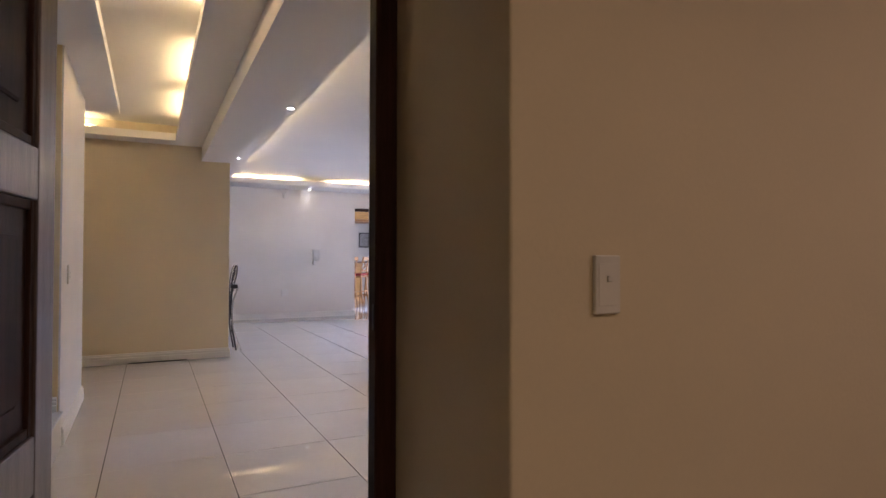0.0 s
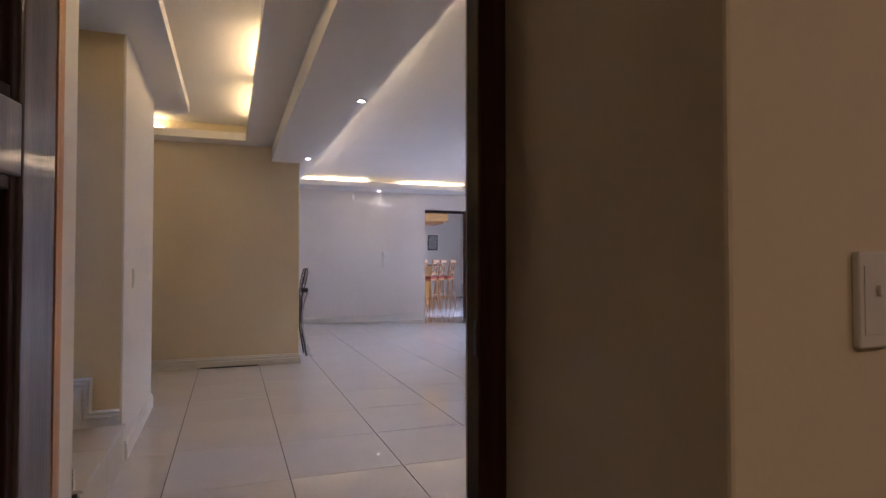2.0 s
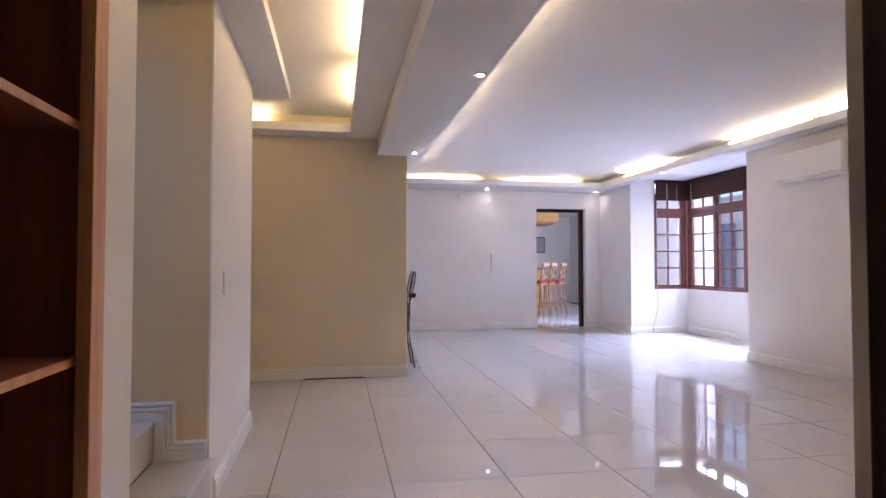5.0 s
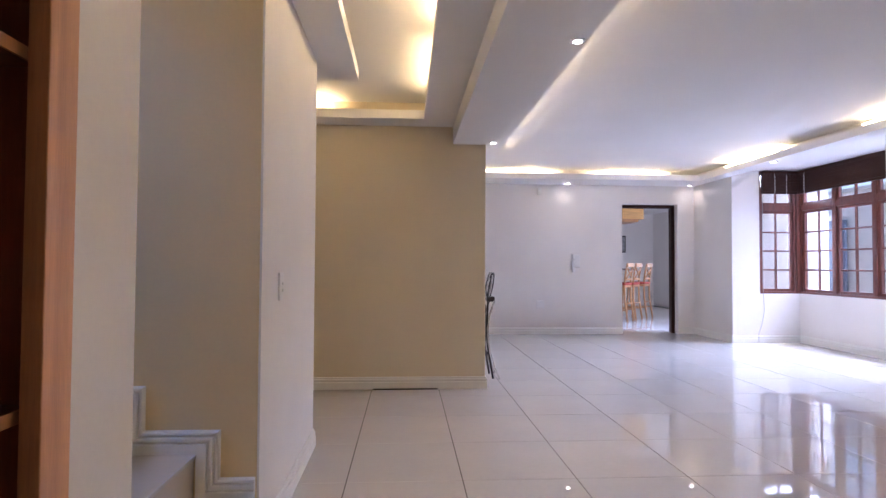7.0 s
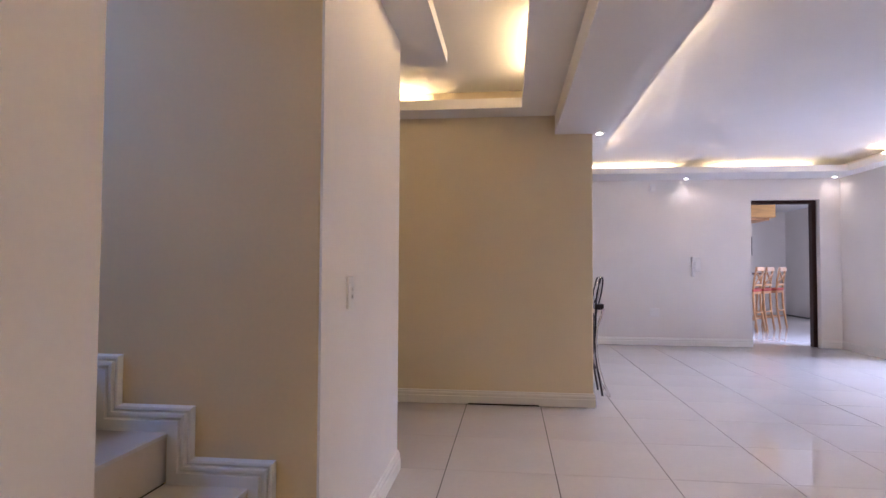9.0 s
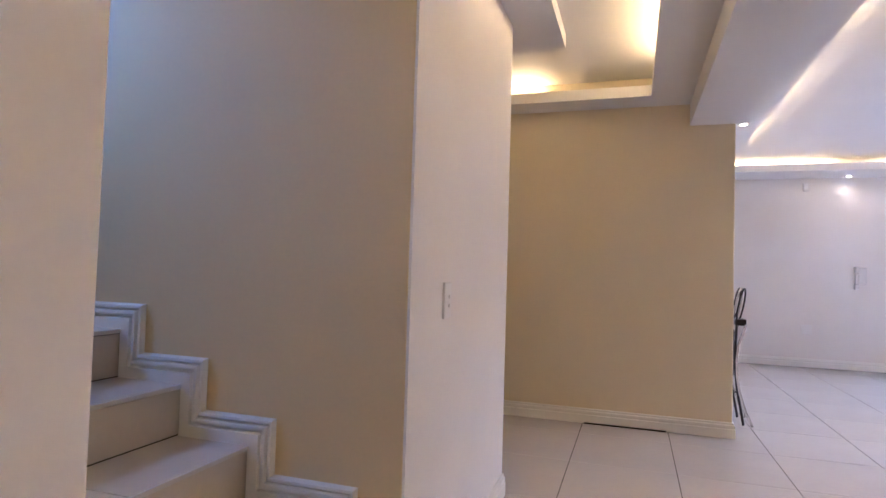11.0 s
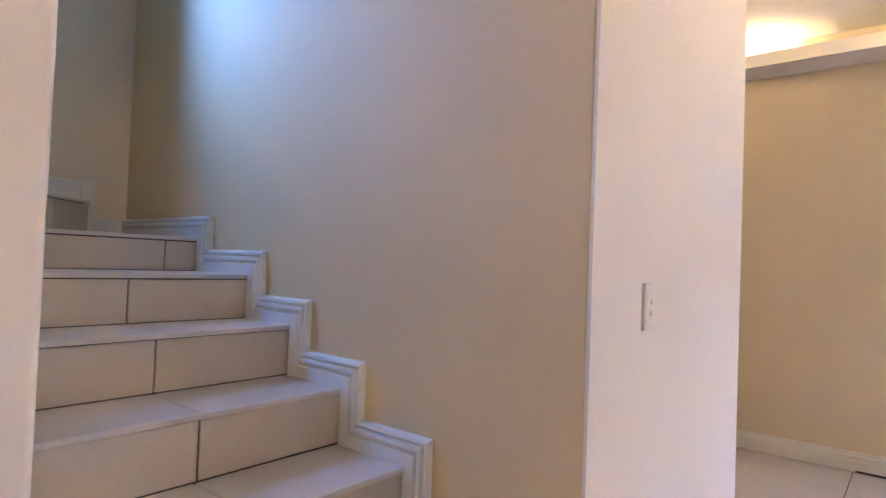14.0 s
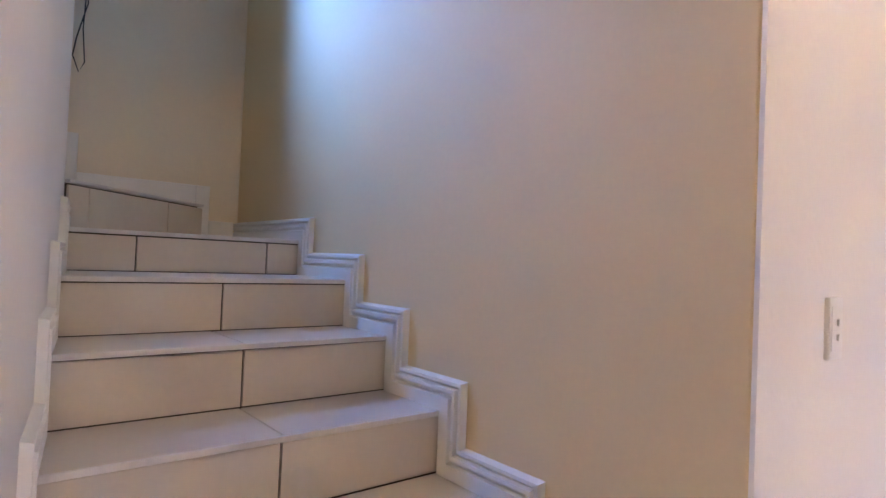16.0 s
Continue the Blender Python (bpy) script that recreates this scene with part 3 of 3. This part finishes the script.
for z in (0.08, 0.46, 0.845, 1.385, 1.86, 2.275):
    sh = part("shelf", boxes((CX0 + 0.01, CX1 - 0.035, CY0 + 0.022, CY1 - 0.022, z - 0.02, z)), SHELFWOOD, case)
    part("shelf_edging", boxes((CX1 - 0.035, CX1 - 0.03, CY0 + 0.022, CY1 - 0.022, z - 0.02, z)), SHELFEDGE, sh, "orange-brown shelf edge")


# ---- bay windows ----
def casement(parent, u0, u1, cols):
    """One light: outer posts, lower sash of panes, transom and upper panes, in local x (along) and z; glass at y 0."""
    P, S, B = 0.028, 0.038, 0.011
    T0, T1 = 1.86, 1.94
    def bar(name, a, b, c, d, dep):
        return part(name, boxes((a, b, -dep, dep, c, d), bevel=0.003), REDWOOD, parent)
    bar("post", u0, u0 + P, SILL + 0.03, HEAD, 0.04)
    bar("post", u1 - P, u1, SILL + 0.03, HEAD, 0.04)
    bar("transom", u0 + P, u1 - P, T0, T1, 0.038)
    for z0, z1, rows in ((SILL + 0.03, T0, 4), (T1, 2.20, 1)):
        a, b = u0 + P, u1 - P
        sash = part("sash", boxes((a, a + S, -0.022, 0.022, z0, z1), (b - S, b, -0.022, 0.022, z0, z1), (a + S, b - S, -0.022, 0.022, z0, z0 + S), (a + S, b - S, -0.022, 0.022, z1 - S, z1), bevel=0.003), REDWOOD, parent)
        w, h = (b - a - 2 * S) / cols, (z1 - z0 - 2 * S) / rows
        for c in range(1, cols):
            part("glazing_bar", boxes((a + S + c * w - B, a + S + c * w + B, -0.015, 0.015, z0 + S, z1 - S), bevel=0.002), REDWOOD, sash)
        for r in range(1, rows):
            part("glazing_bar", boxes((a + S, b - S, -0.0145, 0.0145, z0 + S + r * h - B, z0 + S + r * h + B), bevel=0.002), REDWOOD, sash)
        for c in range(cols):
            for r in range(rows):
                g = part("pane", boxes((a + S + c * w + B, a + S + (c + 1) * w - B, -0.002, 0.002, z0 + S + r * h + B, z0 + S + (r + 1) * h - B)), GLASS, sash)
                g.visible_shadow = False


def window(name, origin, turn, length, lights):
    t = thing(name, "red-brown wooden cottage-pane window in the bay", "window", origin, kind="structure")
    t.rotation_euler = (0, 0, radians(turn))
    part("window_sill", boxes((0, length, -0.05, 0.09, SILL, SILL + 0.03), bevel=0.004), REDWOOD, t)
    part("head_rail", boxes((0, length, -0.045, 0.045, HEAD - 0.05, HEAD - 0.002)), REDWOOD, t)
    for k in range(lights):
        casement(t, k * length / lights, (k + 1) * length / lights, 2)
    return t


window("window_1", (BAY_X + 0.06, BAY_Y1 + 0.0, 0), -90, BAY_Y1 - BAY_Y0, 4)
window("window_2", (5.602, BAY_Y1 + 0.06, 0), 0, 0.54, 1)
structure("window_post", boxes((BAY_X - 0.03, BAY_X + 0.11, BAY_Y1 + 0.004, BAY_Y1 + 0.12, SILL, HEAD), bevel=0.004), REDWOOD, "red-brown corner post of the bay window", "window post")


def blind(x, y, turn, length):
    t = thing("venetian_blind", "dark wooden venetian blind drawn up in a stack", "blind", (x, y, 0), group="blinds")
    t.rotation_euler = (0, 0, radians(turn))
    part("head_box", boxes((0.01, length - 0.01, -0.03, 0.03, HEAD - 0.052, HEAD - 0.004), bevel=0.003), DARKWOOD, t)
    for k in range(11):
        z = 2.125 + k * 0.022
        part("slat", boxes((0.012, length - 0.012, -0.025 + 0.002 * (k % 2), 0.025, z, z + 0.0212), bevel=0.002), DARKWOOD, t)
    part("bottom_rail", boxes((0.012, length - 0.012, -0.026, 0.026, 2.095, 2.122), bevel=0.003), DARKWOOD, t)
    for u in (0.18, length - 0.18):
        for k in range(5):
            part("cord_loop", boxes((u - 0.008, u + 0.008, -0.040, -0.035, 2.14 + k * 0.045, 2.156 + k * 0.045), bevel=0.003), PLASTIC, t, "white cord loop")
        part("ladder_cord", tube([(u, -0.032, 2.09), (u, -0.032, HEAD - 0.05)], 0.0025, 6), PLASTIC, t, "pale cord")
    return t


blind(BAY_X - 0.03, BAY_Y1 - 0.03, -90, 2.56)
blind(5.61, BAY_Y1 - 0.035, 0, 0.53)
cord = thing("blind_cord", "thin pale blind cord hanging beside the window", "cord", (5.64, BAY_Y1 - 0.015, 0))
part("cord", tube([(0, 0, 2.1), (0, -0.002, 0.7), (0.01, -0.004, 0.45), (-0.03, -0.006, 0.25), (-0.08, -0.01, 0.13), (-0.09, -0.03, 0.01)], 0.0035, 6), PAPER, cord)

# ---- outside the bay ----
structure("ground", boxes((-900, 900, -900, 900, -0.4, -0.2)), PAVING, "paved yard outside the windows", "ground")
yard = thing("garden_wall", "pale sunlit plastered wall across the yard", "wall", (0, 0, -0.2))
part("wall", boxes((10.2, 10.4, 6.0, 26.0, 0, 2.9)), PLASTER, yard)
part("coping", boxes((10.15, 10.45, 6.0, 26.0, 2.9, 2.98), bevel=0.01), PLASTER, yard)
for y in (13.0, 15.2, 17.96):
    p = thing("shutter_panel", "blue-grey painted panel leaning on the yard wall", "panel", (10.1, y, -0.2), group="yard panels")
    part("board", boxes((-0.05, 0.05, -0.54, 0.54, 0, 2.3), bevel=0.01), BLUEPANEL, p)
    part("batten", boxes((-0.08, -0.052, -0.54, 0.54, 0.4, 0.5)), BLUEPANEL, p)
    part("batten", boxes((-0.08, -0.052, -0.54, 0.54, 1.8, 1.9)), BLUEPANEL, p)

# ---- kitchen doorway ----
kframe = thing("door_frame", "dark stained frame of the kitchen doorway", "door frame", kind="structure")
part("jamb", boxes((KD1 - 0.055, KD1, FAR_Y + 0.10, FAR_Y + 0.198, 0, KDZ), bevel=0.004), DARKWOOD, kframe)
part("jamb", boxes((KD0, KD0 + 0.012, FAR_Y + 0.04, FAR_Y + 0.16, 0, KDZ)), DARKWOOD, kframe)
part("head", boxes((KD0 + 0.012, KD1 - 0.055, FAR_Y + 0.10, FAR_Y + 0.198, KDZ - 0.05, KDZ), bevel=0.004), DARKWOOD, kframe)


def bar_stool(x, y, turn):
    t = thing("bar_stool", "honey pine bar stool with a cross back and red seat", "bar stool", (x, y, 0), group="bar stools")
    t.rotation_euler = (0, 0, radians(turn))
    for sx in (-0.17, 0.17):
        part("rear_leg", tube([(sx * 1.1, -0.22, 0), (sx, -0.165, 0.40), (sx, -0.155, 0.70), (sx, -0.175, 0.90), (sx, -0.218, 1.12)], 0.019, 6), STOOLWOOD, t)
        part("front_leg", tube([(sx * 1.1, 0.20, 0), (sx, 0.16, 0.69)], 0.019, 6), STOOLWOOD, t)
        part("side_stretcher", tube([(sx * 1.06, -0.19, 0.22), (sx * 1.06, 0.185, 0.22)], 0.011, 6), STOOLWOOD, t)
    part("front_stretcher", tube([(-0.18, 0.188, 0.30), (0.18, 0.188, 0.30)], 0.012, 6), STOOLWOOD, t)
    part("rear_stretcher", tube([(-0.18, -0.19, 0.34), (0.18, -0.19, 0.34)], 0.012, 6), STOOLWOOD, t)
    part("apron", boxes((-0.19, 0.19, -0.17, 0.18, 0.655, 0.695), bevel=0.004), STOOLWOOD, t)
    part("seat", boxes((-0.19, 0.19, -0.18, 0.19, 0.696, 0.745), bevel=0.014), REDSEAT, t, "red upholstered seat")
    part("top_rail", boxes((-0.185, 0.185, -0.232, -0.205, 1.05, 1.125), bevel=0.006), STOOLWOOD, t)
    part("lower_rail", boxes((-0.165, 0.165, -0.19, -0.168, 0.79, 0.83), bevel=0.004), STOOLWOOD, t)
    part("cross_bar", tube([(-0.15, -0.182, 0.83), (0.15, -0.215, 1.025)], 0.012, 6), STOOLWOOD, t)
    part("cross_bar", tube([(0.15, -0.182, 0.83), (-0.15, -0.215, 1.025)], 0.012, 6), STOOLWOOD, t)
    return t


STOOLS = [(4.42, 16.28, 50), (4.80, 16.60, 50), (5.10, 16.93, 50), (5.50, 17.36, 50)]
for x, y, a in STOOLS:
    bar_stool(x, y, a)
bar = thing("breakfast_bar", "dark topped breakfast bar in the kitchen", "counter", (4.65, 17.15, 0))
bar.rotation_euler = (0, 0, radians(40))
part("top", boxes((-0.9, 1.35, 0.0, 0.65, 0.98, 1.02), bevel=0.006), COUNTER, bar)
part("body", boxes((-0.85, 1.25, 0.25, 0.62, 0.0, 0.979)), HOODWOOD, bar)
hood = thing("wall_cabinet", "yellow pine kitchen unit hanging below the ceiling", "cabinet", (0, 0, 0))
part("body", boxes((4.2, 5.42, 16.9, 17.6, 2.02, 2.498), bevel=0.004), HOODWOOD, hood)
part("bottom_rail", boxes((4.15, 5.32, 16.92, 17.6, 1.965, 2.018), bevel=0.003), STOOLWOOD, hood)
pic = thing("framed_notice", "small dark-framed notice on the kitchen wall", "picture", (6.46, 21.0, 1.67))
part("frame", boxes((-0.16, 0.16, -0.02, 0, -0.23, 0.23), bevel=0.003), BLACK, pic)
part("sheet", boxes((-0.135, 0.135, -0.024, -0.0205, -0.2, 0.2)), PAPER, pic, "grey printed sheet")

# ---- things on the far wall ----
phone = thing("intercom_phone", "white intercom handset on the living room wall", "intercom", (3.27, FAR_Y, 1.13))
part("cradle", boxes((-0.01, 0.075, -0.03, 0, -0.09, 0.11), bevel=0.008), PLASTIC, phone)
part("handset", merge(boxes((-0.055, -0.012, -0.06, -0.005, 0.04, 0.12), bevel=0.01), boxes((-0.05, -0.016, -0.05, -0.02, -0.1, 0.04), bevel=0.008), boxes((-0.055, -0.012, -0.06, -0.005, -0.16, -0.09), bevel=0.01)), PLASTIC, phone)
sock = thing("wall_socket", "white double wall socket low on the wall", "socket", (2.72, FAR_Y, 0.46))
part("plate", boxes((-0.06, 0.06, -0.012, 0, -0.06, 0.06), bevel=0.003), PLASTIC, sock)
part("switch", boxes((-0.03, -0.01, -0.016, -0.0122, 0.01, 0.04), bevel=0.001), PLASTIC, sock)
part("switch", boxes((0.01, 0.03, -0.016, -0.0122, 0.01, 0.04), bevel=0.001), PLASTIC, sock)
pir = thing("motion_sensor", "small white alarm sensor below the ceiling border", "sensor", (2.70, FAR_Y, 2.23))
part("case", boxes((-0.03, 0.03, -0.045, 0, -0.055, 0.055), bevel=0.01), PLASTIC, pir)
part("lens", boxes((-0.022, 0.022, -0.05, -0.0455, -0.04, 0.01), bevel=0.002), TRIM, pir)
ac = thing("air_conditioner", "white wall-mounted air conditioner by the window bay", "air conditioner", (RIGHT_X, 9.67, 1.9))
part("body", boxes((-0.2, 0, -0.4, 0.4, 0, 0.28), bevel=0.02), PLASTIC, ac)
part("louvre", boxes((-0.17, -0.03, -0.36, 0.36, -0.012, -0.001), bevel=0.003), TRIM, ac)

# ---- folding chair behind the wall end ----
fold = thing("folding_chair", "folded metal chair leaning against the wall end", "chair", (1.415, 11.0, 0))
for oy, mat in ((-0.10, BLACK), (0.02, CHROME), (0.10, BLACK)):
    hoop = [(0.012 + 0.026 * math.sin(a) + 0.022 * math.cos(a), oy + 0.055 * math.sin(a), 0.872 + 0.122 * math.cos(a)) for a in (2 * math.pi * k / 24 for k in range(25))]
    part("back_hoop", tube(hoop, 0.007, 8), mat, fold)
part("hinge_block", boxes((-0.03, 0.045, -0.13, 0.13, 0.725, 0.772), bevel=0.006), BLACK, fold, "black plastic hinge block")
for sy in (-0.15, 0.15):
    part("front_leg", tube([(0.038, sy, 0.735), (0.018, sy, 0.67), (-0.012, sy, 0.58), (-0.022, sy, 0.47), (-0.018, sy, 0.36), (0.002, sy, 0.24), (0.04, sy, 0.11), (0.085, sy, 0.01)], 0.0095, 8), CHROME, fold)
    part("rear_leg", tube([(-0.02, sy * 0.85, 0.73), (-0.03, sy * 0.85, 0.45), (-0.015, sy * 0.85, 0.28), (0.01, sy * 0.85, 0.13), (0.03, sy * 0.85, 0.01)], 0.009, 8), BLACK, fold)
part("cross_bar", tube([(0.012, -0.15, 0.21), (0.012, 0.15, 0.21)], 0.008, 8), CHROME, fold)
part("seat", boxes((-0.062, -0.036, -0.15, 0.15, 0.36, 0.70), bevel=0.010), VINYL, fold, "dark padded seat folded up")

# ---- floor tiles ----
# solid black strip laid before the skirting as the shade of its gap
part("gap_shade_strip", boxes((0.355, 0.905, BACK_Y - 0.030, BACK_Y - 0.0165, -0.003, 0.008)), GAP_SHADE, base, "black strip painted as the shade in the gap under the skirting")
TX, TY, OX, OY = 0.572, 0.615, 0.345, 8.362
GAP = 0.0016
tile_bm = boxes((GAP * 1.5, TX - GAP * 1.5, GAP, TY - GAP, -0.004, 0.0))
tile_me = bpy.data.meshes.new("tile")
bmesh.ops.recalc_face_normals(tile_bm, faces=tile_bm.faces)
tile_bm.to_mesh(tile_me)
tile_bm.free()
tile_me.materials.append(TILE)
for i in range(-3, 12):
    for j in range(-7, 21):
        x, y = OX + i * TX, OY + j * TY
        if y < 4.6 and (x < -0.3 or x > 1.8):
            continue
        if x < -0.3 and y < 8.3:
            continue
        if y > 14.6 and x < 2.5:
            continue
        if x > 5.1 and not (10.0 < y < 13.5 or y > 14.0):
            continue
        o = new("tile", tile_me)
        o.location, o.parent = (x, y, 0), base
